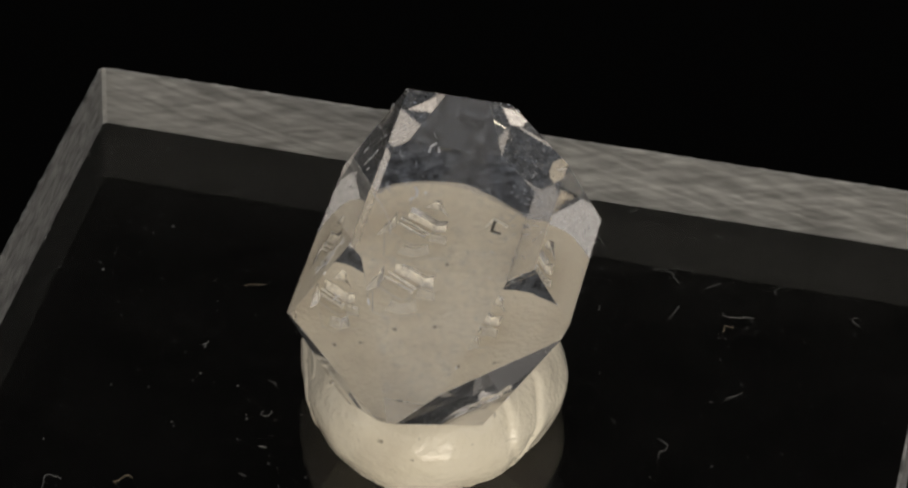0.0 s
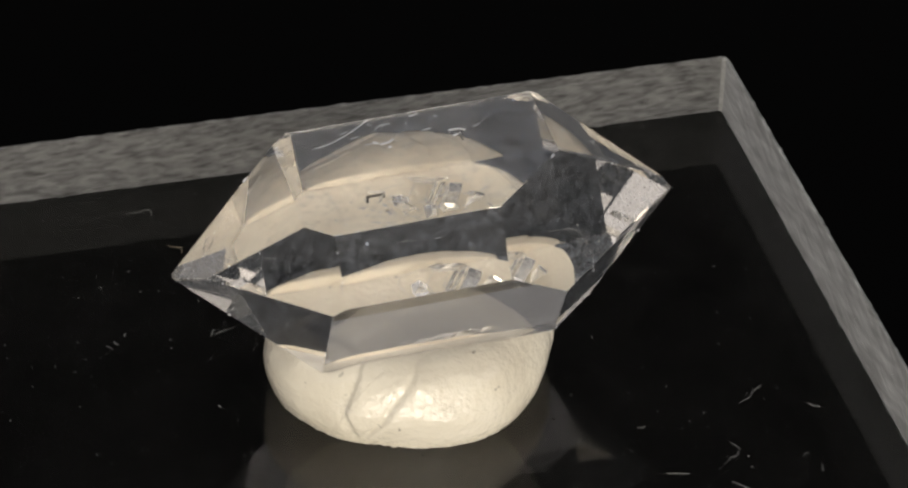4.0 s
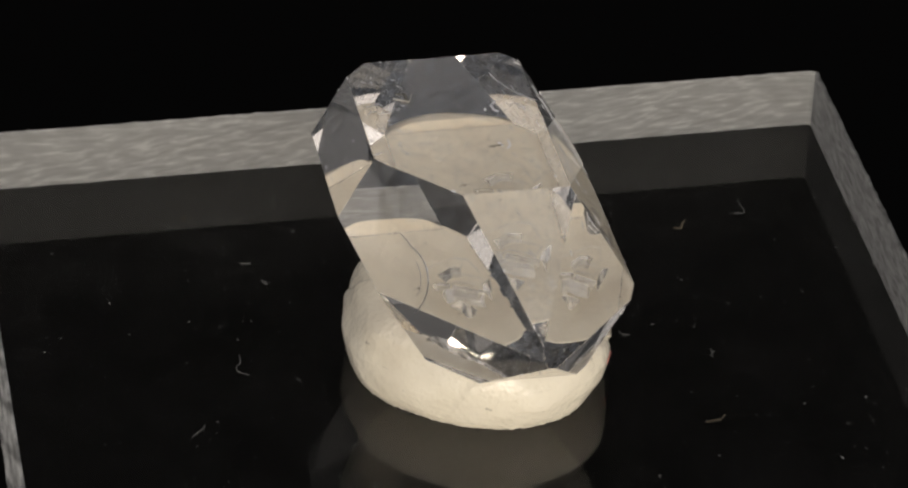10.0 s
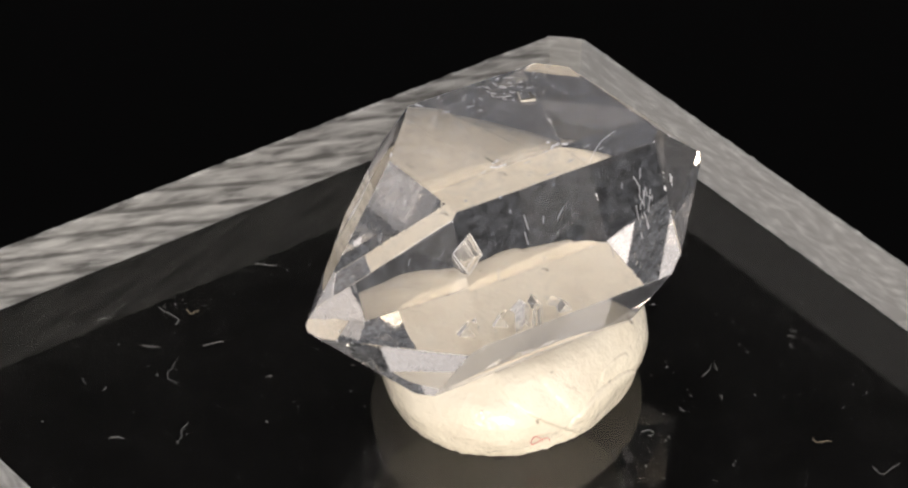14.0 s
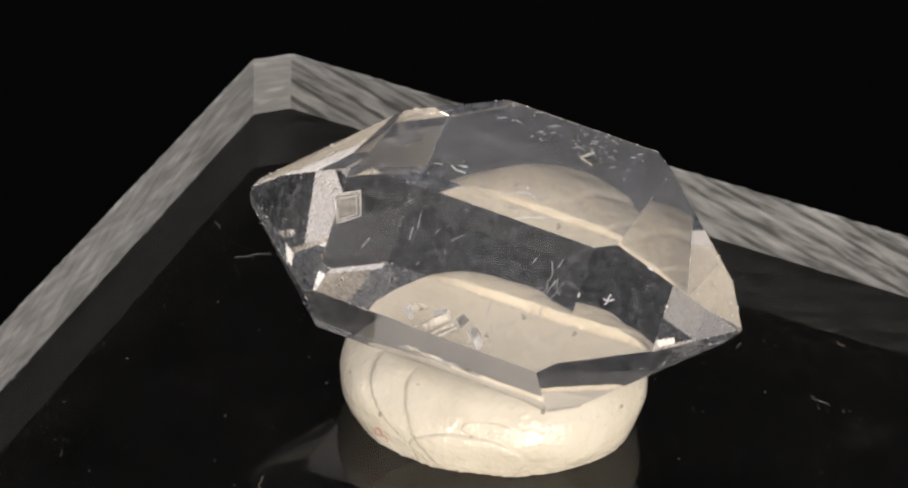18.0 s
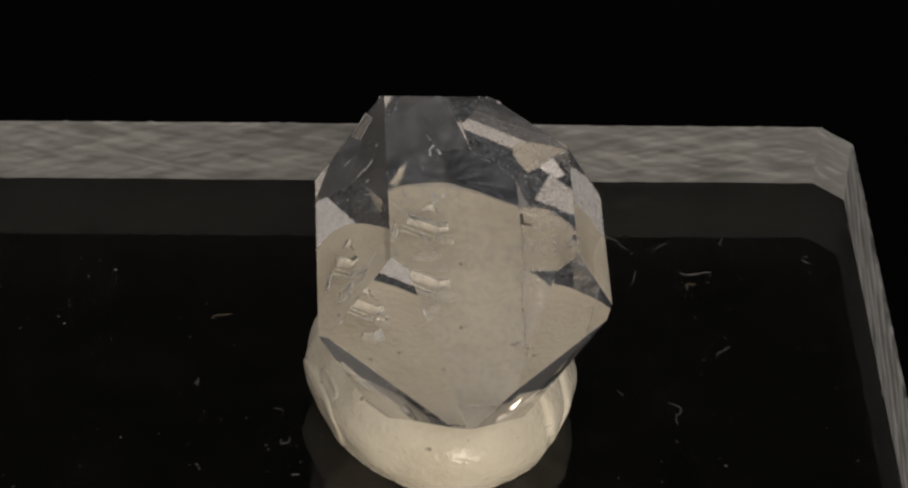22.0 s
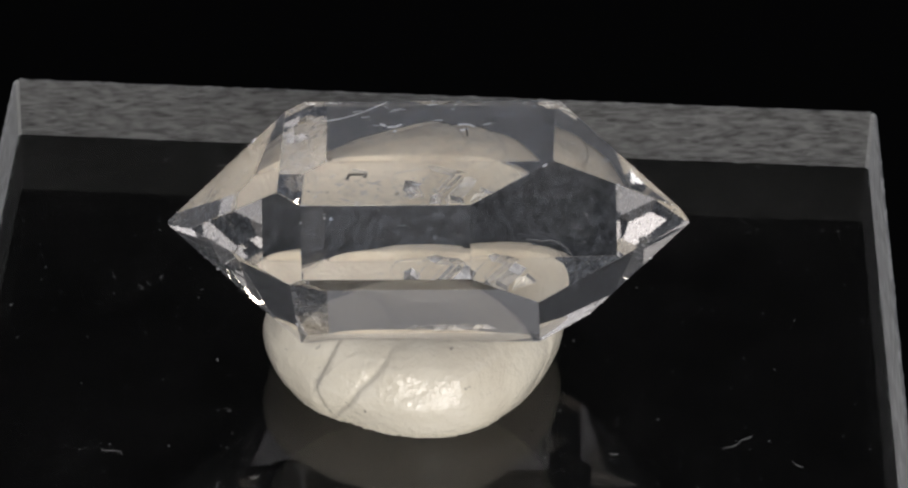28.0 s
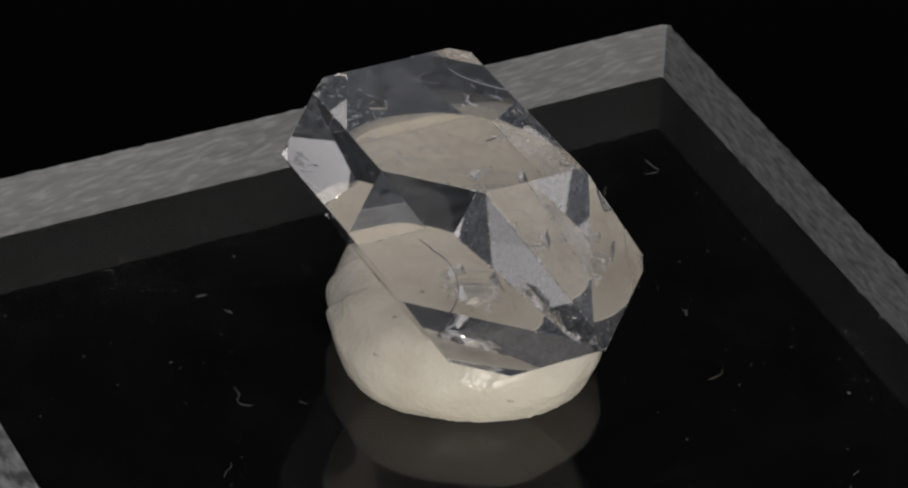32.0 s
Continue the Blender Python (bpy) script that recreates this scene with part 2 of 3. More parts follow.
EDGE_DA = edge_material("frosted_edge_hatched", ((30, 4.0, 1500.0, 0.5), (-28, 4.0, 1500.0, 0.5)), 0.17, 0.32)


# ---- building helpers ----
def part(name, bm, mat, parent, label="", smooth=False):
    """Links a bmesh as one mesh object under a thing or a part."""
    mesh = bpy.data.meshes.new(name)
    bmesh.ops.recalc_face_normals(bm, faces=bm.faces)
    bm.to_mesh(mesh)
    bm.free()
    mesh.materials.append(mat)
    for f in mesh.polygons:
        f.use_smooth = smooth
    ob = new(name, mesh)
    if parent:
        ob.parent = parent
    return tagged(ob, label)


def turned(local):
    """Rows for a thing that rides on the turning plate, standing at the pose local when the clip starts."""
    return [(t / 2, pose(0, 0, 0, 0, 0, -TURN * t / 2) @ local) for t in range(65)]


RIDING = []          # every thing on the turning plate with its first pose


def ride(ob, local):
    RIDING.append((ob, local))
    return ob


def fibre_mesh(bm, path, radius, sides=5):
    """A thin bent tube along path (list of Vectors)."""
    rings = []
    for i, p in enumerate(path):
        d = (path[min(i + 1, len(path) - 1)] - path[max(i - 1, 0)]).normalized()
        u = d.cross(Vector((0, 0, 1))).normalized()
        v = u.cross(d)
        taper = 0.55 if i in (0, len(path) - 1) else 1.0
        rings.append([bm.verts.new(p + radius * taper * (u * math.cos(2 * math.pi * j / sides) + v * math.sin(2 * math.pi * j / sides))) for j in range(sides)])
    for r0, r1 in zip(rings, rings[1:]):
        for j in range(sides):
            bm.faces.new((r0[j], r0[(j + 1) % sides], r1[(j + 1) % sides], r1[j]))
    bm.faces.new(rings[0][::-1])
    bm.faces.new(rings[-1])


# ---- ground: a black sheet, and on it the low black platform that carries the plate ----
bm = bmesh.new()
bmesh.ops.create_grid(bm, x_segments=8, y_segments=8, size=3.0)
ground = part("ground", bm, BLACK, None)
ground.location.z = -86.52 * MM
tagged(ground, "black sheet under the platform fading into darkness", "ground", kind="structure")
bm = bmesh.new()
bmesh.ops.create_cube(bm, size=1.0, matrix=Matrix.Translation((0, 0.184, -46.52 * MM)) @ Matrix.Diagonal((0.5, 0.432, 0.080, 1)))
bmesh.ops.bevel(bm, geom=bm.edges[:], offset=0.002, segments=3, affect="EDGES")
platform = part("platform", bm, BLACK, None)
tagged(platform, "low black glossy platform under the plate", "platform", kind="structure")

# unseen black cloth added behind the plate to block the room light there
bm = bmesh.new()
wide, drop = 40, 12
cloth = []
for j in range(drop + 1):
    for i in range(wide + 1):
        a = radians(-36 + 72 * i / wide)
        r = 0.50 + 0.006 * noise.noise((i * 0.35, j * 0.1, 0))
        cloth.append(bm.verts.new((r * math.sin(a), r * math.cos(a), 0.16 + 0.42 * j / drop)))
for j in range(drop):
    for i in range(wide):
        k0 = j * (wide + 1) + i
        bm.faces.new((cloth[k0], cloth[k0 + 1], cloth[k0 + wide + 2], cloth[k0 + wide + 1]))
backdrop = part("backdrop", bm, VELVET, None, smooth=True)
fold = backdrop.modifiers.new("thickness", "SOLIDIFY")
fold.thickness = 0.002
tagged(backdrop, "unseen black velvet cloth added to block room light behind the plate", "backdrop", kind="structure")

# ---- acrylic plate: 38.1 mm square, 6.35 mm thick, frosted sawn edges, two clipped corners ----
SIDE, THICK = 38.1 * MM, 6.35 * MM
PLATE = pose(-1.37 * MM, -1.0 * MM, 0.15 * MM, 0.60, 0, 0) @ pose(0, 0, 0, 0, 0, 169.4)
h = SIDE / 2
# corner order A, B, C, D; each is clipped by its own amount
CORNERS = [((1, -1), 0.15), ((1, 1), 0.12), ((-1, 1), 1.0), ((-1, -1), 1.25)]


def plate_outline():
    """The plate's plan, going round A, B, C, D, with a short clipped stretch at each corner."""
    pts = []
    for i, ((sx, sy), cut) in enumerate(CORNERS):
        before, after = CORNERS[i - 1][0], CORNERS[(i + 1) % 4][0]
        c = Vector((sx * h, sy * h))
        to_b = (Vector(before) - Vector((sx, sy))).normalized()
        to_a = (Vector(after) - Vector((sx, sy))).normalized()
        pts += [c + to_b * cut * MM, c + to_a * cut * MM]
    return pts


plate = new("acrylic_plate")
plate.empty_display_size = 0.005
tagged(plate, "clear square acrylic plate with frosted sawn edges on black", "display base")
outline = plate_outline()
bm = bmesh.new()
top = [bm.verts.new((p.x, p.y, 0)) for p in outline]
low = [bm.verts.new((p.x, p.y, -THICK)) for p in outline]
bm.faces.new(top)
bm.faces.new(low[::-1])
mesh = bpy.data.meshes.new("slab")
bm.to_mesh(mesh)
bm.free()
mesh.materials.append(ACRYLIC)
slab = new("slab", mesh)
slab.parent = plate
slab.visible_shadow = False
tagged(slab, "clear polished acrylic slab")


def edge_strip(a, b, mat, name, label):
    """A thin frosted skin on one cut side, from a to b, standing outside the slab's side; its x runs along the side."""
    along = (b - a)
    length = along.length
    nx = 140 if length > 0.01 else 4
    bm = bmesh.new()
    rows_ = []
    for i in range(nx + 1):
        x = length * i / nx
        ring = []
        for y, z in ((0, 0), (0, -THICK), (-0.10 * MM, -THICK), (-0.10 * MM, 0)):
            # saw-torn rim: the outer lip is slightly uneven
            wob = 0.07 * MM * noise.noise((x * 2500, z * 900, y * 500 + length * 3000)) if y else 0
            ring.append(bm.verts.new((x, y - abs(wob), z + (abs(wob) * 0.9 if z == 0 else 0))))
        rows_.append(ring)
    for r0, r1 in zip(rows_, rows_[1:]):
        for j in range(4):
            bm.faces.new((r0[j], r0[(j + 1) % 4], r1[(j + 1) % 4], r1[j]))
    bm.faces.new(rows_[0])
    bm.faces.new(rows_[-1][::-1])
    ob = part(name, bm, mat, plate, label)
    ob.matrix_basis = Matrix.Translation((a.x, a.y, 0)) @ pose(0, 0, 0, 0, 0, math.degrees(math.atan2(along.y, along.x)))
    ob.visible_shadow = False
    return ob


LONG = [(EDGE_AB, "mottled frosted cut edge"), (EDGE_BC, "finely streaked frosted cut edge"),
        (EDGE_CD, "frosted edge with coarse wavy saw marks"), (EDGE_DA, "frosted edge with crossed saw marks")]
for i in range(4):
    edge_strip(outline[2 * i + 1], outline[(2 * i + 2) % 8], LONG[i][0], "edge", LONG[i][1])
    edge_strip(outline[2 * i], outline[2 * i + 1], EDGE_BC, "corner_edge", "clipped frosted corner")


def rim_chips(a, b, count, seed):
    """Tiny bright chips along the lower rim of one cut side."""
    rng = random.Random(seed)
    bm = bmesh.new()
    along = b - a
    turn = math.atan2(along.y, along.x)
    for _ in range(count):
        t = rng.random() ** (1.0 if seed % 2 else 1.4)
        size = rng.uniform(0.02, 0.06) * MM
        p = a + along * t
        m = (Matrix.Translation((p.x, p.y, -THICK + size * 0.7)) @ Matrix.Rotation(turn, 4, "Z")
             @ Matrix.Translation((0, 0.05 * MM, 0)) @ Matrix.Diagonal((size * rng.uniform(1.5, 6), size * 0.6, size * 0.6, 1)))
        bmesh.ops.create_icosphere(bm, subdivisions=1, radius=1.0, matrix=m)
    ob = part("rim_chips", bm, LINT, plate, "tiny bright chips along the lower rim")
    ob.visible_shadow = False


for i in range(4):
    rim_chips(outline[2 * i + 1], outline[(2 * i + 2) % 8], (14, 60, 10, 50)[i], 3 + i)
ride(plate, PLATE)


def on_plate(x, y, z=0.0):
    """A point on the plate's top at plan position x, y (mm from the turning axis), z mm above it."""
    p = PLATE.inverted() @ Vector((x * MM, y * MM, 0))
    q = PLATE @ Vector((p.x, p.y, z * MM))
    return q


# ---- quartz crystal: six prism faces and two six-sided points, each face at its own distance (mm) from the middle ----
AXES = Matrix(((-0.00749, 0.98324, 0.18215), (-0.06579, -0.18225, 0.98105), (0.99781, -0.00464, 0.06606)))
MIDDLE = Vector((-1.1536, -1.2765, 7.1799)) * MM
CRYSTAL = Matrix.Translation(MIDDLE) @ AXES.to_quaternion().to_matrix().to_4x4()
PRISM = (4.115, 6.104, 4.448, 3.678, 4.473, 4.089)
POINT_R = (6.316, 5.943, 6.185, 6.766, 7.063, 6.466)
POINT_L = (6.658, 7.626, 6.624, 5.993, 6.096, 6.208)
SLOPE = 51.79        # degrees from the long axis to the normal of an end face


def crystal_planes():
    planes = []
    for i in range(6):
        a = radians(60 * i)
        planes.append((Vector((math.cos(a), math.sin(a), 0)), PRISM[i] * MM))
    for sign, reach in ((1, POINT_R), (-1, POINT_L)):
        for i in range(6):
            a, s = radians(60 * i), radians(SLOPE)
            planes.append((Vector((math.cos(a) * math.sin(s), math.sin(a) * math.sin(s), sign * math.cos(s))), reach[i] * MM))
    return planes


PLANES = crystal_planes()


def solid_from_planes(planes, size=0.05):
    """A convex solid: a block cut by each plane in turn."""
    bm = bmesh.new()
    bmesh.ops.create_cube(bm, size=size)
    for normal, reach in planes:
        geom = bm.verts[:] + bm.edges[:] + bm.faces[:]
        cut = bmesh.ops.bisect_plane(bm, geom=geom, dist=1e-8, plane_co=normal * reach, plane_no=normal, clear_outer=True)
        rim = [e for e in cut["geom_cut"] if isinstance(e, bmesh.types.BMEdge)]
        if rim:
            bmesh.ops.contextual_create(bm, geom=rim)
    return bm


bm = solid_from_planes(PLANES)
bmesh.ops.bevel(bm, geom=bm.edges[:], offset=0.012 * MM, segments=1, affect="EDGES", clamp_overlap=True)
crystal = part("quartz_crystal", bm, QUARTZ, None)
tagged(crystal, "clear double-pointed quartz crystal lying on white putty", "crystal")
crystal.visible_shadow = False
ride(crystal, CRYSTAL)

# tiny pale chips along the crystal's edges, and specks on its faces
rng = random.Random(4)
raw = solid_from_planes(PLANES)
chips = bmesh.new()
for e in raw.edges:
    p, q = e.verts[0].co.copy(), e.verts[1].co.copy()
    for _ in range(int((q - p).length / MM * 0.8)):
        t = rng.random() ** rng.choice((0.5, 1.0, 2.0))
        size = rng.uniform(0.008, 0.022) * (2.2 if rng.random() < 0.08 else 1.0) * MM
        turn = (q - p).to_track_quat("X", "Z").to_matrix().to_4x4()
        bmesh.ops.create_icosphere(chips, subdivisions=1, radius=1.0, matrix=Matrix.Translation(p.lerp(q, t)) @ turn @ Matrix.Diagonal((size * rng.uniform(1.0, 3.5), size, size, 1)))
part("edge_chips", chips, GLINT, crystal, "tiny pale chips along the edges").visible_shadow = False
chips = bmesh.new()
for f in raw.faces:
    centre = f.calc_center_median()
    for _ in range(int(f.calc_area() / MM ** 2 * 0.55)):
        v = rng.choice(f.verts).co.lerp(rng.choice(f.verts).co, rng.random())
        p = centre.lerp(v, rng.random() ** 0.5)
        size = rng.uniform(0.010, 0.026) * (1.7 if rng.random() < 0.1 else 1.0) * MM
        bmesh.ops.create_icosphere(chips, subdivisions=1, radius=1.0, matrix=Matrix.Translation(p) @ pose(0, 0, 0, rng.uniform(0, 180), rng.uniform(0, 180), 0) @ Matrix.Diagonal((size * rng.uniform(1.0, 2.0), size, size * 0.7, 1)))
raw.free()
part("face_specks", chips, LINT, crystal, "pale dust specks stuck on the faces").visible_shadow = False


def face_frame(i, u, v):
    """A pose on crystal face i, in the crystal's space: z out of the face, x along the long axis; origin at the foot of (u along x, v along y)."""
    normal, reach = PLANES[i]
    x = (Vector((0, 0, 1)) - normal * normal.z).normalized()
    y = normal.cross(x)
    m = Matrix((x, y, normal)).transposed().to_4x4()
    return Matrix.Translation(normal * reach) @ m @ pose(u * MM, v * MM, 0)


def near_face(i, p):
    """The same pose through a point p (mm, crystal space) that lies on face i."""
    m = face_frame(i, 0, 0)
    q = m.inverted() @ (Vector(p) * MM)
    return m @ pose(q.x, q.y, 0)


def rhomb_inclusion(at, a, b, depth, turn, label, seed, plan=((-1, -0.15), (-0.1, -1), (0.8, -0.7), (1, 0.3), (0.1, 1), (-0.75, 0.75)), ridges=((0, 4), (2, 0), (2, 5), (4, 3), (4, 4)), stout=0.015):
    """A stepped lozenge-shaped hollow just under a crystal face: terraces, each smaller and deeper, with its faces turned towards the void."""
    own = random.Random(seed)
    corners = [Vector((x * a * own.uniform(0.72, 1.12), y * b * own.uniform(0.72, 1.12), 0)) * MM for x, y in plan]
    count = len(plan)
    rings = []
    bm = bmesh.new()
    for scale, down in ((1.0, 0.05), (0.92, 0.05 + 0.36 * depth), (0.74, 0.05 + 0.40 * depth), (0.64, 0.05 + 0.74 * depth), (0.40, 0.05 + 0.78 * depth), (0.28, 0.05 + depth)):
        shift = Vector((0.55 * (1 - scale) * a * MM, -0.40 * (1 - scale) * b * MM, -down * MM))
        rings.append([bm.verts.new(c * scale + shift) for c in corners])
    for r0, r1 in zip(rings, rings[1:]):
        for j in range(count):
            bm.faces.new((r0[j], r0[(j + 1) % count], r1[(j + 1) % count], r1[j]))
    bm.faces.new(rings[0][::-1])
    bm.faces.new(rings[-1])
    outline_ = [[v.co.copy() for v in r] for r in rings]
    ob = part("inclusion", bm, HOLLOW, crystal, label)
    ob.data.flip_normals()
    ob.matrix_basis = at @ pose(0, 0, 0, 0, 0, turn)
    bm = bmesh.new()
    for level, j in ridges:
        p, q = outline_[level][j], outline_[level][(j + 1) % count]
        fibre_mesh(bm, [p, p.lerp(q, 0.5), q], stout * MM, 4)
    part("ridge", bm, GLINT, ob, "pale ridge lines").visible_shadow = False
    return ob


def growth_step(at, front, run, rise, back, taper, label, bright=0.0):
    """One step of a growth hillock on a face: a slanting riser over the front line (mm on the face), a long back slope."""
    mid = sum((Vector(p) for p in front), Vector((0, 0))) / len(front)
    low_ = [Vector((u, v, 0)) * MM for u, v in front]
    top_ = [Vector((u + run, mid.y + (v - mid.y) * taper, -rise)) * MM for u, v in front]
    rear = [Vector((u + run + back, mid.y + (v - mid.y) * taper, 0)) * MM for u, v in front]
    bm = bmesh.new()
    rows = [[bm.verts.new(p + Vector((0, 0, -0.03 * MM))) for p in line] for line in (low_, top_, rear)]
    last = len(front) - 1
    for j in range(last):
        for r0, r1 in ((0, 1), (1, 2), (2, 0)):
            bm.faces.new((rows[r0][j], rows[r0][j + 1], rows[r1][j + 1], rows[r1][j]))
    bm.faces.new([r[0] for r in rows])
    bm.faces.new([r[last] for r in rows][::-1])
    bmesh.ops.recalc_face_normals(bm, faces=bm.faces[:])
    ob = part("inclusion", bm, HOLLOW, crystal, label)
    ob.data.flip_normals()
    ob.matrix_basis = at
    if bright:
        # the riser's glint, painted as a thin pale plate
        bm = bmesh.new()
        out = Vector((-rise, 0, -run)).normalized()
        off = out * 0.012 * MM + Vector((0, 0, -0.03 * MM))
        edge = [[low_[j].lerp(top_[j], s) + off for j in range(last + 1)] for s in (1 - bright, 1.0)]
        thick = out * 0.02 * MM
        rows = [[bm.verts.new(p) for p in edge[0]], [bm.verts.new(p) for p in edge[1]], [bm.verts.new(p + thick) for p in edge[1]], [bm.verts.new(p + thick) for p in edge[0]]]
        for j in range(last):
            for r0, r1 in ((0, 1), (1, 2), (2, 3), (3, 0)):
                bm.faces.new((rows[r0][j], rows[r0][j + 1], rows[r1][j + 1], rows[r1][j]))
        bm.faces.new([r[0] for r in rows])
        bm.faces.new([r[last] for r in rows][::-1])
        bmesh.ops.recalc_face_normals(bm, faces=bm.faces[:])
        part("riser", bm, WALL_GLINT, ob, "pale plate painting the riser's glint").visible_shadow = False
    return ob


# a stepped hollow above the lowest face and level with it
LOWEST = face_frame(3, -0.72, -0.15) @ pose(0, 0, -0.6 * MM)
growth_step(LOWEST, ((2.75, -0.80), (2.72, -0.15), (2.35, 0.28)), 0.20, 0.36, 0.35, 0.30, "small peaked growth step", 0.9)
growth_step(LOWEST, ((1.95, -1.30), (1.75, -0.75), (1.35, -0.05), (1.45, 0.33)), 0.20, 0.32, 0.50, 0.96, "broad growth step with a painted glint", 0.95)
growth_step(LOWEST, ((1.82, -1.52), (1.10, -0.28)), 0.08, 0.13, 0.12, 1.0, "thin growth step", 0.6)
growth_step(LOWEST, ((1.55, -1.60), (0.92, -0.38)), 0.07, 0.11, 0.12, 1.0, "thin growth step", 0.5)
growth_step(LOWEST, ((0.60, -2.25), (0.95, -1.80), (1.45, -1.62)), 0.40, 0.26, 0.40, 0.45, "faint peaked growth step")
growth_step(LOWEST, ((-0.25, -1.25), (-0.30, -0.60), (0.00, 0.00)), 0.30, 0.30, 0.30, 0.70, "low rounded growth step")
growth_step(LOWEST, ((0.80, -0.25), (0.72, 0.52)), 0.26, 0.26, 0.22, 0.80, "short growth step")
# fine ridges round and across the hollow's flat roof
bm = bmesh.new()
for line in (((0.87, -1.82), (2.03, -1.12)), ((2.03, -1.05), (1.52, 0.16)), ((-0.80, -1.04), (-0.59, -1.66), (0.50, -1.88)), ((-0.80, -1.04), (-0.16, 0.52)),
             ((0.87, -1.80), (0.31, -0.80), (0.52, 0.12)), ((1.29, -1.33), (0.91, -0.44), (1.48, 0.18))):
    fibre_mesh(bm, [Vector((u, v, -0.24)) * MM for u, v in line], 0.017 * MM, 4)
ob = part("ridge", bm, SCUFF, crystal, "fine ridges of a lozenge-shaped hollow")
ob.matrix_basis = LOWEST
ob.visible_shadow = False
rhomb_inclusion(near_face(5, (2.66, -3.18, 4.85)), 0.80, 0.66, 0.50, 72, "diamond-shaped hollow under a side face", 5,
                plan=((-1, 0), (0, -1), (1, 0), (0, 1)), ridges=((0, 0), (0, 1), (0, 2), (0, 3), (2, 0), (2, 1), (2, 2), (2, 3)), stout=0.022)


def strokes(at, lines, width, mat, name, label):
    """A mark of short raised bars on a crystal face; lines are (x0, y0, x1, y1) in mm."""
    bm = bmesh.new()
    for x0, y0, x1, y1 in lines:
        a, b = Vector((x0, y0)), Vector((x1, y1))
        side = (b - a).normalized().orthogonal() * width / 2
        quad = [a + side, b + side, b - side, a - side]
        hi = [bm.verts.new((p.x * MM, p.y * MM, 0.02 * MM)) for p in quad]
        lo = [bm.verts.new((p.x * MM, p.y * MM, -0.02 * MM)) for p in quad]
        bm.faces.new(hi)
        bm.faces.new(lo[::-1])
        for j in range(4):
            bm.faces.new((hi[j], hi[(j + 1) % 4], lo[(j + 1) % 4], lo[j]))
    ob = part(name, bm, mat, crystal, label)
    ob.matrix_basis = at
    return ob


strokes(near_face(0, (4.115, 2.65, -2.5)), [(-0.36, 0.0, 0.36, 0.0), (-0.32, 0.0, -0.40, -0.36), (0.32, 0.0, 0.27, -0.22)], 0.11, ETCH, "etch_mark", "small dark bracket-shaped etch mark")
# the slanting wall of the small pit beside that mark, its glint painted pale
bm = bmesh.new()
line = ((-2.76, -2.39), (-2.20, -2.60), (-2.52, -3.19))
rows = [[bm.verts.new(Vector((u + du, v, z)) * MM) for u, v in line] for du, z in ((0, 0.022), (0.07, 0.10), (0.10, 0.08), (0.03, 0.005))]
for j in range(2):
    for r0 in range(4):
        bm.faces.new((rows[r0][j], rows[r0][j + 1], rows[(r0 + 1) % 4][j + 1], rows[(r0 + 1) % 4][j]))
bm.faces.new([r[0] for r in rows])
bm.faces.new([r[2] for r in rows][::-1])
bmesh.ops.recalc_face_normals(bm, faces=bm.faces[:])
part("pit_wall", bm, WALL_GLINT, crystal, "pale slanting pit wall painting its glint").matrix_basis = face_frame(0, 0, 0)
strokes(near_face(0, (4.115, -0.15, 1.6)), [(-0.03, 0.28, 0.03, -0.28)], 0.06, ETCH, "etch_mark", "short dark etched line")
strokes(near_face(0, (4.115, -0.60, -1.35)), [(-0.42, 0.16, -0.22, 0.02), (-0.16, -0.06, 0.20, -0.02), (0.20, -0.02, 0.40, 0.14), (0.10, -0.34, 0.22, -0.34)], 0.09, GLINT, "growth_mark", "bright hooked growth mark")
strokes(near_face(0, (4.115, -0.62, 1.55)), [(-0.30, 0.05, 0.10, 0.06), (0.10, 0.06, 0.34, -0.10), (-0.20, -0.34, 0.10, -0.24)], 0.07, GLINT, "growth_mark", "bright hooked growth mark")
rng = random.Random(21)
for face, spot, count, spread, tilt in ((5, (2.58, -3.23, -3.6), 20, 0.42, 82), (5, (2.2, -3.4, 1.6), 8, 1.3, 70), (0, (4.115, -1.9, 0.5), 7, 2.0, 8), (1, (2.0, 5.9, 0.0), 6, 1.8, 12), (11, (3.0, -2.2, 6.0), 5, 0.6, 50), (6, (3.2, 0.2, 5.6), 7, 0.9, 35)):
    lines = []
    for _ in range(count):
        cx, cy = rng.gauss(0, spread), rng.gauss(0, 0.8)
        a, half = radians(tilt + rng.gauss(0, 14)), rng.uniform(0.08, 0.30)
        line = (cx - half * math.cos(a), cy - half * math.sin(a), cx + half * math.cos(a), cy + half * math.sin(a))
        at = near_face(face, spot)
        ends = [at @ Vector((line[j] * MM, line[j + 1] * MM, 0)) for j in (0, 2)]
        if all(nrm.dot(e) < reach - 0.15 * MM for e in ends for j, (nrm, reach) in enumerate(PLANES) if j != face):
            lines.append(line)
    if lines:
        strokes(at, lines, 0.016, SCUFF, "scuff_patch", "hairline pale scratches")
rim = [Vector((1.48 * math.cos(radians(a)), 1.48 * math.sin(radians(a)), 0.0)) * MM for a in range(-20, 101, 8)] + [Vector((-0.45, 1.52, 0)) * MM, Vector((-1.0, 1.56, 0)) * MM]
bm = bmesh.new()
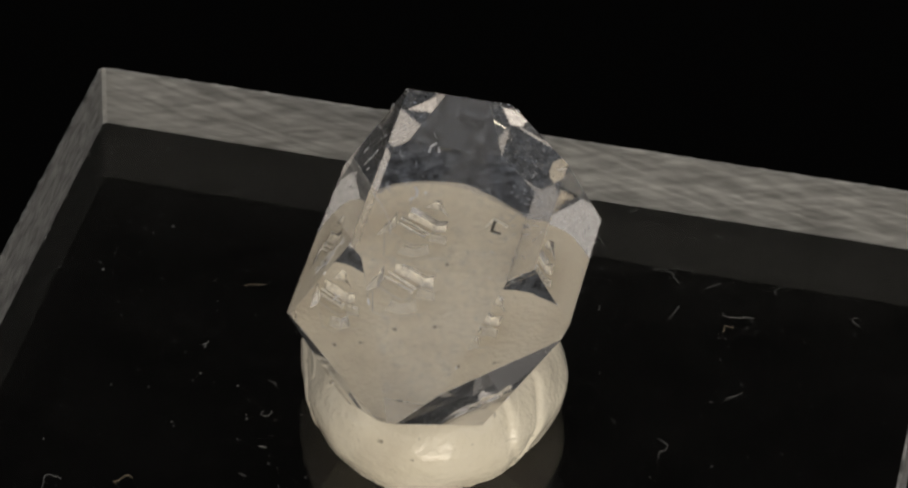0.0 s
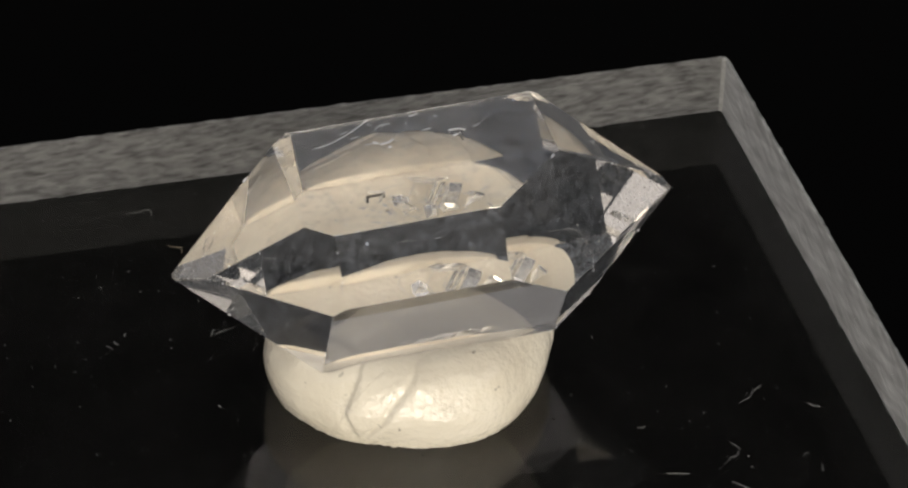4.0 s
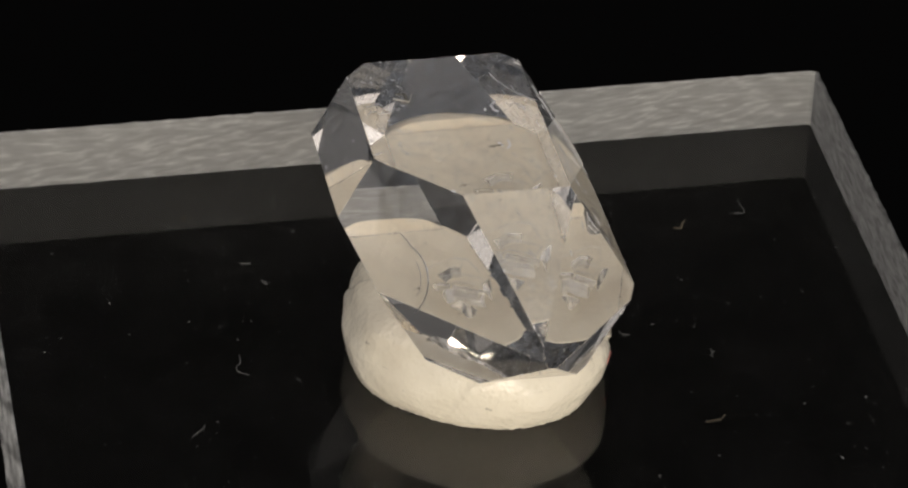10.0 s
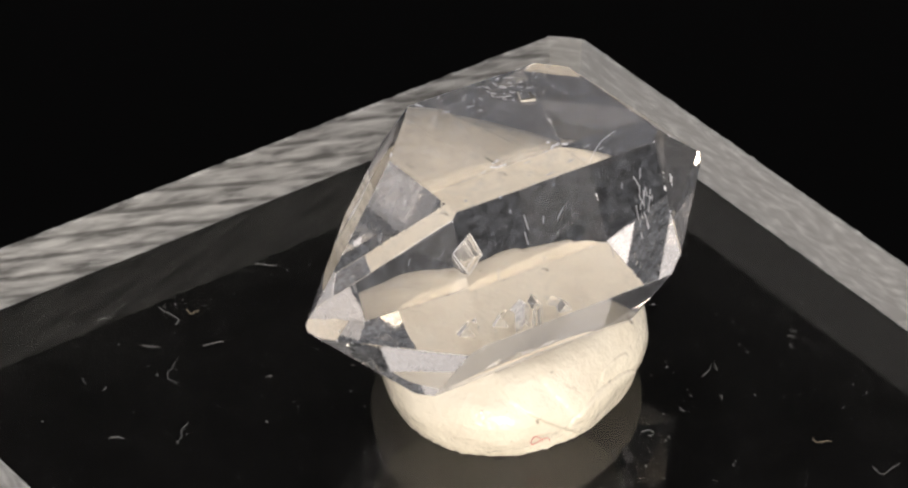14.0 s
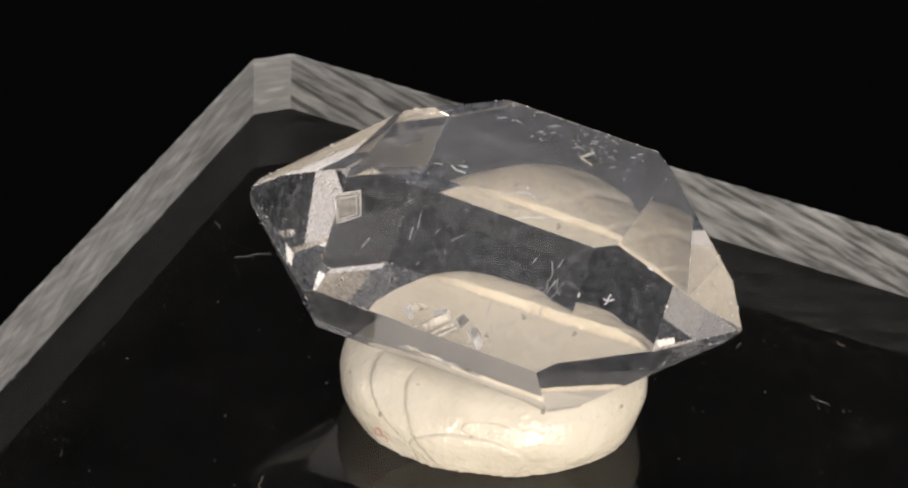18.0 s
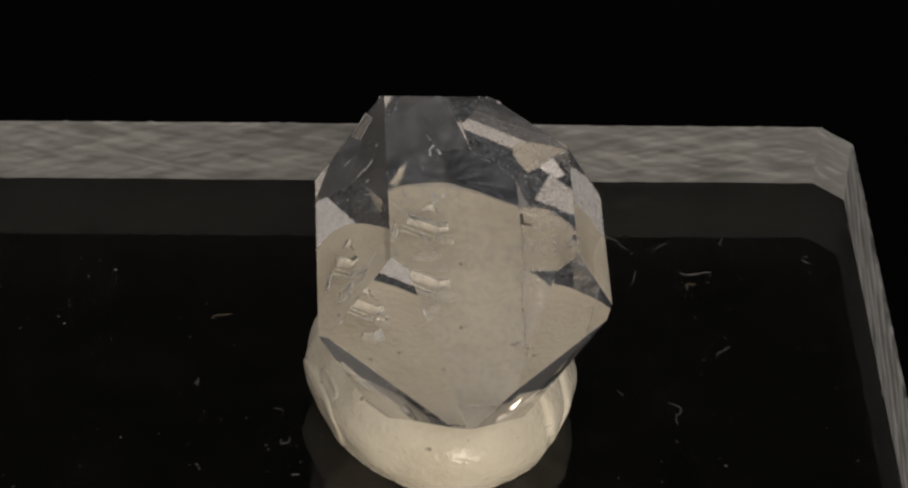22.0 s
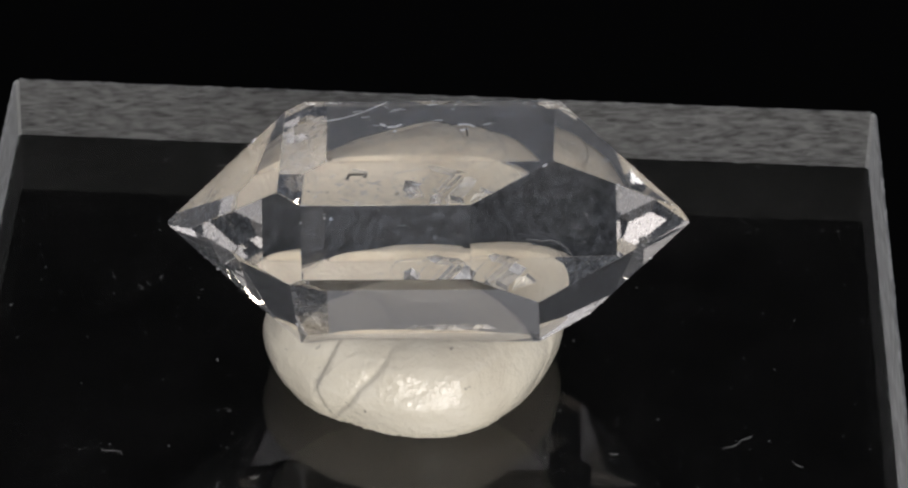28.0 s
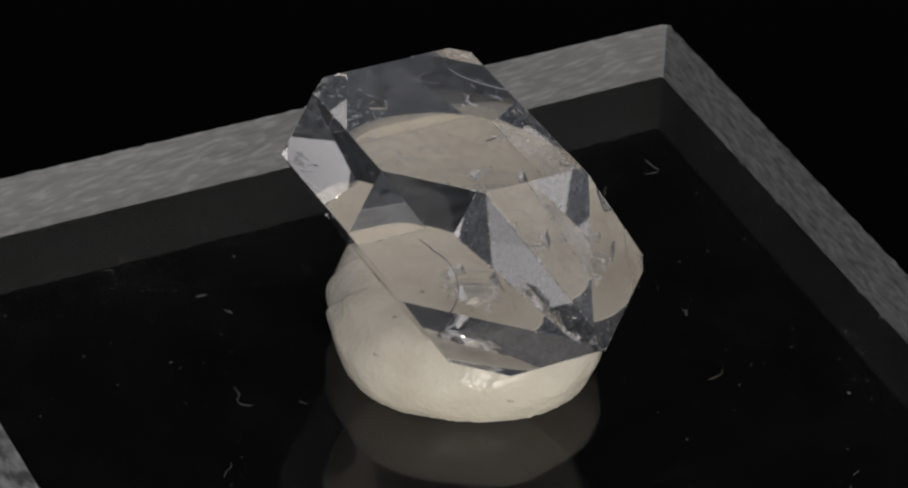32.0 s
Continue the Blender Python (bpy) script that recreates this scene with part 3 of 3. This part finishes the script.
fibre_mesh(bm, rim, 0.026 * MM, 6)
ob = part("chip_rim", bm, GLINT_EDGE, crystal, "curved glinting rim of a shell-shaped chip")
ob.matrix_basis = face_frame(7, 1.25, -1.85)
# the shell's fainter inner ripple
bm = bmesh.new()
fibre_mesh(bm, [Vector((1.12 * math.cos(radians(a)), 1.18 * math.sin(radians(a)), 0.0)) * MM for a in range(5, 76, 7)], 0.010 * MM, 5)
ob = part("chip_ripple", bm, GLINT_EDGE, crystal, "faint curved ripple inside the chip")
ob.matrix_basis = face_frame(7, 1.25, -1.85)

# scuffed stretch of the uppermost face beside its far edge
rng = random.Random(33)
for y0, z0, z1, count in ((3.95, -3.2, 2.2, 40), (3.3, -4.6, -1.6, 16), (-1.9, -3.6, 4.2, 14)):
    lines = []
    for _ in range(count):
        u, v = rng.uniform(z0, z1), rng.gauss(y0, 0.45)
        if not -2.2 < v < 4.55:
            continue
        a, half = radians(rng.choice((8, 25, -35, 70)) + rng.gauss(0, 12)), rng.uniform(0.03, 0.20)
        lines.append((u - half * math.cos(a), v - half * math.sin(a), u + half * math.cos(a), v + half * math.sin(a)))
    at = face_frame(0, 0, 0)
    span = at.to_3x3() @ Vector((0, 1, 0))
    if span.y < 0:
        lines = [(p, -q, r, -t) for p, q, r, t in lines]
    strokes(at, lines, 0.011, SCUFF, "scuff_patch", "crowded pale hairline scuffs")
# a long curved scratch
bm = bmesh.new()
fibre_mesh(bm, [Vector((4.12, -0.98 - 1.38 * t ** 1.6, -4.03 + 2.53 * t)) * MM for t in (j / 9 for j in range(10))], 0.012 * MM, 5)
part("long_scratch", bm, GLINT, crystal, "long curved hairline scratch")
# chipped spot beside the point
bm = bmesh.new()
rng = random.Random(12)
ring = [Vector((rng.uniform(0.40, 0.62) * math.cos(a), rng.uniform(0.32, 0.5) * math.sin(a), 0)) * MM for a in (0.45 * j for j in range(11))]
fibre_mesh(bm, ring, 0.026 * MM, 5)
fibre_mesh(bm, [p * 0.55 + Vector((0.08, 0.03, 0)) * MM for p in ring[2:8]], 0.018 * MM, 5)
ob = part("tip_chip", bm, GLINT_EDGE, crystal, "jagged glinting chip near the point")
ob.matrix_basis = near_face(16, (-1.5, -1.6, -7.1))
strokes(near_face(17, (2.3, -2.58, -5.75)), [(-0.30, 0.02, -0.06, 0.16), (-0.06, 0.16, 0.16, 0.10), (-0.06, 0.16, 0.02, 0.32), (-0.02, 0.14, -0.10, -0.12)], 0.045, GLINT, "growth_mark", "bright branched growth mark")

# ---- white putty under the crystal ----
PUTTY_AT = pose(-1.162 * MM, -1.574 * MM, 0.14 * MM, 0.60, 0, 0)
UNDER = [((AXES @ nrm), reach) for nrm, reach in PLANES]


def crystal_floor(x, y):
    """Heights of the crystal's underside and of its lowest face's plane over the plan point x, y; None beside the crystal."""
    low_, high_, seat = -1.0, 1.0, -1.0
    for i, (nrm, reach) in enumerate(UNDER):
        rest = reach - nrm.x * (x - MIDDLE.x) - nrm.y * (y - MIDDLE.y)
        if nrm.z < -1e-4:
            low_ = max(low_, rest / nrm.z + MIDDLE.z)
            if i == 3:
                seat = rest / nrm.z + MIDDLE.z
        elif nrm.z > 1e-4:
            high_ = min(high_, rest / nrm.z + MIDDLE.z)
    return (low_, seat) if low_ < high_ else (None, seat)


CREASES = ((-38, 7, 0.15), (-51, -1, 0.14), (161, -8, 0.08), (150, -14, 0.12), (62, 5, 0.05))


def putty_mesh():
    bm = bmesh.new()
    around, rings = 360, 150
    grid = []
    for j in range(rings + 1):
        s = j / rings
        ring = []
        for i in range(around):
            phi = 2 * math.pi * i / around
            r = (5.587 - 0.394 * math.cos(2 * phi) - 0.078 * math.sin(2 * phi) + 0.17 * math.cos(3 * phi)
                 + 0.087 * math.sin(3 * phi) + 0.065 * math.cos(4 * phi) + 0.049 * math.sin(4 * phi))
            if s < 0.25:                       # undercut up to the widest ring
                z = 1.85 * s / 0.25
                rho = 0.885 + 0.115 * math.sin(math.pi / 2 * min(1, z / 1.85)) ** 0.7
            elif s < 0.65:                     # rounded shoulder
                b = (s - 0.25) / 0.40 * math.pi / 2
                sag = math.cos(phi - radians(165)) ** 2        # the long sides slope away more
                z = 1.85 + 1.80 * math.sin(b) ** (0.95 + 0.7 * sag)
                rho = 0.60 + 0.40 * math.cos(b) ** 0.75
            else:                              # top
                z = 3.65
                rho = 0.60 * (1 - (s - 0.65) / 0.35)
            deg = math.degrees(phi)
            fold = 0.0
            for at, lean, depth in CREASES:
                d = (deg - at - lean * (z - 1.5) - 3.0 * noise.noise((z * 0.8, at, 0)) + 180) % 360 - 180
                side = 1 / (1 + math.exp(-max(-40, min(40, d / 0.5))))
                fold += depth * (0.55 * side * math.exp(-(d / 9.0) ** 2) - 0.80 * (1 - side) * math.exp(-(d / 4.0) ** 2))
            fold *= min(1, z / 0.7) * min(1, rho / 0.5)
            p = Vector((math.cos(phi), math.sin(phi), z * 0.5))
            q = Vector((math.cos(phi), math.sin(phi), z * 0.30))
            lumps = 0.15 * noise.noise(q * 2.3) + 0.05 * noise.noise(q * 5) + 0.012 * noise.noise(q * 16) + 0.006 * noise.noise(q * 42) + 0.10 * noise.noise(q * 34) * max(0, 1 - z / 0.7)
            rr = (r * rho + (fold + lumps) * min(1, rho * 1.5)) if rho > 0 else 0
            z += 0.10 * noise.noise(p * 3 + Vector((5, 0, 0))) * (s > 0.3)
            if s == 0:
                z = 0.0
                rr += 0.10 * noise.noise(p * 20)
            x, y = rr * MM * math.cos(phi), rr * MM * math.sin(phi)
            w = PUTTY_AT @ Vector((x, y, z * MM))
            floor_, seat = crystal_floor(w.x, w.y)
            if floor_ is not None:
                # pressed into contact with the crystal's lower face, a slight gap beside it
                pressed = floor_ - seat < 1e-6
                limit = seat + 0.02 * MM if pressed else floor_ - 0.05 * MM
                if w.z > limit or (pressed and s > 0.56):
                    z -= (w.z - limit) / MM
            ring.append(bm.verts.new((x, y, max(z, 0) * MM)))
        grid.append(ring)
    for r0, r1 in zip(grid, grid[1:]):
        for i in range(around):
            bm.faces.new((r0[i], r0[(i + 1) % around], r1[(i + 1) % around], r1[i]))
    skin = [[v.co.copy() for v in ring] for ring in grid]
    bmesh.ops.remove_doubles(bm, verts=bm.verts, dist=1e-7)
    bm.faces.new([v for v in grid[0] if v.is_valid][::-1])
    return bm, skin


bm, SKIN = putty_mesh()
putty = part("putty", bm, PUTTY, None, smooth=True)
tagged(putty, "cream-white putty pressed flat and creased under the crystal", "putty")


def putty_fold(name, label, middle, half_wide, low_, top_, lean, lift):
    """A flap of putty folded over the flank round the angle middle (degrees), from height low_ to top_ (mm), thickest just inside its rim."""
    bm = bmesh.new()
    made = {}
    rings, around = range(4, 100), 360

    def depth_in(i, j):
        p = SKIN[j][i % around]
        off = (i - middle - lean * (p.z / MM - (low_ + top_) / 2) + 180) % 360 - 180
        across, up = off / half_wide, (p.z / MM - (low_ + top_) / 2) / ((top_ - low_) / 2)
        return 1 - (abs(across) ** 2.6 + abs(up) ** 2.6) ** (1 / 2.6) + 0.05 * noise.noise((p.x * 900, p.y * 900, p.z * 900))

    def corner(i, j):
        key = (i % around, j)
        if key not in made:
            p = SKIN[j][i % around]
            d = depth_in(i, j)
            out = Vector((p.x, p.y, 0)).normalized()
            rise = -0.05 + lift * min(1, max(0, d + 0.06) / 0.10) ** 0.6 * (1 - 0.55 * min(1, max(0, d)))
            made[key] = bm.verts.new(p + (out + Vector((0, 0, 0.35))) * rise * MM)
        return made[key]

    for j in rings:
        for i in range(round(middle - half_wide) - 14, round(middle + half_wide) + 14):
            if max(depth_in(i, j), depth_in(i + 1, j), depth_in(i, j + 1), depth_in(i + 1, j + 1)) > -0.06:
                bm.faces.new((corner(i, j), corner(i + 1, j), corner(i + 1, j + 1), corner(i, j + 1)))
    return part(name, bm, PUTTY, putty, label, smooth=True)


putty_fold("folded_tongue", "broad flap folded over the flank", 182, 25, -0.4, 2.1, 0, 0.16)
putty_fold("folded_band", "narrow creased band", 315, 8, 0.7, 3.4, 5, 0.07)
putty_fold("smeared_ridge", "thin smeared ridge", 190, 11, 2.2, 2.75, 3, 0.10)
ride(putty, PUTTY_AT)


# ---- lint and dust on the plate ----
def bent_path(length, bend, lift, steps=9):
    """A wandering line of that length (mm) from the origin, in metres."""
    heading, p, path = 0.0, Vector((-length / 2, 0, 0)), []
    for i in range(steps):
        path.append(Vector((p.x, p.y, lift)) * MM)
        heading += random.gauss(0, bend)
        p = p + Vector((math.cos(heading), math.sin(heading), 0)) * length / (steps - 1)
    return path


SPOTS = ((8.0, -3.6), (10.9, -0.1), (12.8, 7.1), (10.3, 7.5), (10.7, 4.5), (9.6, 10.4), (8.7, 5.3), (5.9, 10.4), (5.7, 5.2),
         (-6.9, -7.5), (-8.2, -11.2), (-7.7, -4.6), (-8.5, -6.4), (-12.8, -6.6), (-15.8, -7.3), (-10.2, 1.7), (-10.3, 1.5),
         (-7.4, -0.6), (-8.2, -2.6), (6.3, -2.1), (16.3, 5.3), (11.2, 5.0), (-8.7, 5.9), (7.7, -13.9), (3.2, -14.3), (-7.0, -8.0),
         (-7.8, -11.7), (7.1, 12.3), (8.6, 8.0), (10.6, 10.6), (-7.7, -12.0), (6.9, -14.3), (5.5, -9.0), (-9.4, 13.4), (5.6, -10.3))
random.seed(7)
for i, (x, y) in enumerate(SPOTS):
    bm = bmesh.new()
    length = random.choice((0.35, 0.45, 0.5, 0.6, 0.8, 1.0)) if i % 7 else 1.6
    fibre_mesh(bm, bent_path(length, 0.42, 0.035) if i % 4 else bent_path(length * 1.1, 0.6, 0.035, 13), random.uniform(0.008, 0.014) * MM)
    fibre = part("lint_fibre", bm, LINT_WARM if i % 9 == 4 else LINT, None)
    tagged(fibre, "short curled %s lint fibre lying on the plate" % ("tan" if i % 9 == 4 else "white"), "lint", "lint on the plate")
    ride(fibre, Matrix.Translation(on_plate(x, y)) @ pose(0, 0, 0, 0.6, 0, random.uniform(0, 360)))

# dark grains that stand in for the shadowed gap round the putty's foot
random.seed(5)
bm = bmesh.new()
for i in range(300):
    phi = random.uniform(0, 2 * math.pi)
    r = (5.587 - 0.394 * math.cos(2 * phi) - 0.078 * math.sin(2 * phi) + 0.17 * math.cos(3 * phi)
         + 0.087 * math.sin(3 * phi) + 0.065 * math.cos(4 * phi) + 0.049 * math.sin(4 * phi)) * 0.89
    r += random.uniform(-0.05, 0.22) + (random.expovariate(2.0) if i % 9 == 0 else 0)
    size = random.uniform(0.018, 0.055) * MM
    m = Matrix.Translation((r * MM * math.cos(phi), r * MM * math.sin(phi), size * 0.6)) @ pose(0, 0, 0, random.uniform(0, 90), 0, random.uniform(0, 360)) @ Matrix.Diagonal((size * random.uniform(1, 2.2), size, size * 0.7, 1))
    bmesh.ops.create_icosphere(bm, subdivisions=1, radius=1.0, matrix=m)
grit = part("grit", bm, FOOT_SHADE, None)
tagged(grit, "dark grains added as the shade round the foot of the putty", "grit", kind="stuff")
ride(grit, PUTTY_AT)

# a pink thread stuck to the putty's flank
bm = bmesh.new()
path = [Vector((0.45 * math.cos(a * 0.9) * (1 - a / 14), 0.0, 0.16 * math.sin(a * 1.7) + 0.03 * a)) * MM for a in (0.35 * j for j in range(18))]
fibre_mesh(bm, [Vector((p.x, 0.02 * MM * math.sin(j), p.z)) for j, p in enumerate(path)], 0.02 * MM)
thread = part("pink_fibre", bm, PINK, None)
tagged(thread, "tiny curled pink fibre stuck on the putty", "lint")
ride(thread, PUTTY_AT @ pose(0, 0, 0, 0, 0, 143) @ pose(5.62 * MM, 0, 0.95 * MM, 0, 0, 90))

# loose specks, too many to count
random.seed(11)
bm = bmesh.new()
for i in range(900):
    x, y = random.uniform(-20, 20), random.uniform(-20, 20)
    q = PLATE.inverted() @ Vector((x * MM, y * MM, 0))
    if max(abs(q.x), abs(q.y)) > h - 0.4 * MM or math.hypot(x + 1.2, y + 1.6) < 6.4:
        continue
    if noise.noise((x * 0.12, y * 0.12, 3.0)) < -0.15 and i % 3:
        continue
    size = random.uniform(0.008, 0.026) * (1.8 if i % 23 == 0 else 1)
    m = Matrix.Translation((q.x, q.y, size * 0.55 * MM)) @ pose(0, 0, 0, random.uniform(-20, 20), random.uniform(-20, 20), random.uniform(0, 360)) @ Matrix.Diagonal((size * random.uniform(0.8, 3.0) * MM, size * MM, size * 0.55 * MM, 1))
    bmesh.ops.create_icosphere(bm, subdivisions=1, radius=1.0, matrix=m)
specks = part("dust", bm, LINT, None)
tagged(specks, "scattered pale dust specks on the acrylic plate", "dust", kind="stuff")
ride(specks, PLATE)


def motions():
    """All that lies on the plate turns with it."""
    for ob, local in RIDING:
        walk(ob, turned(local))


motions()
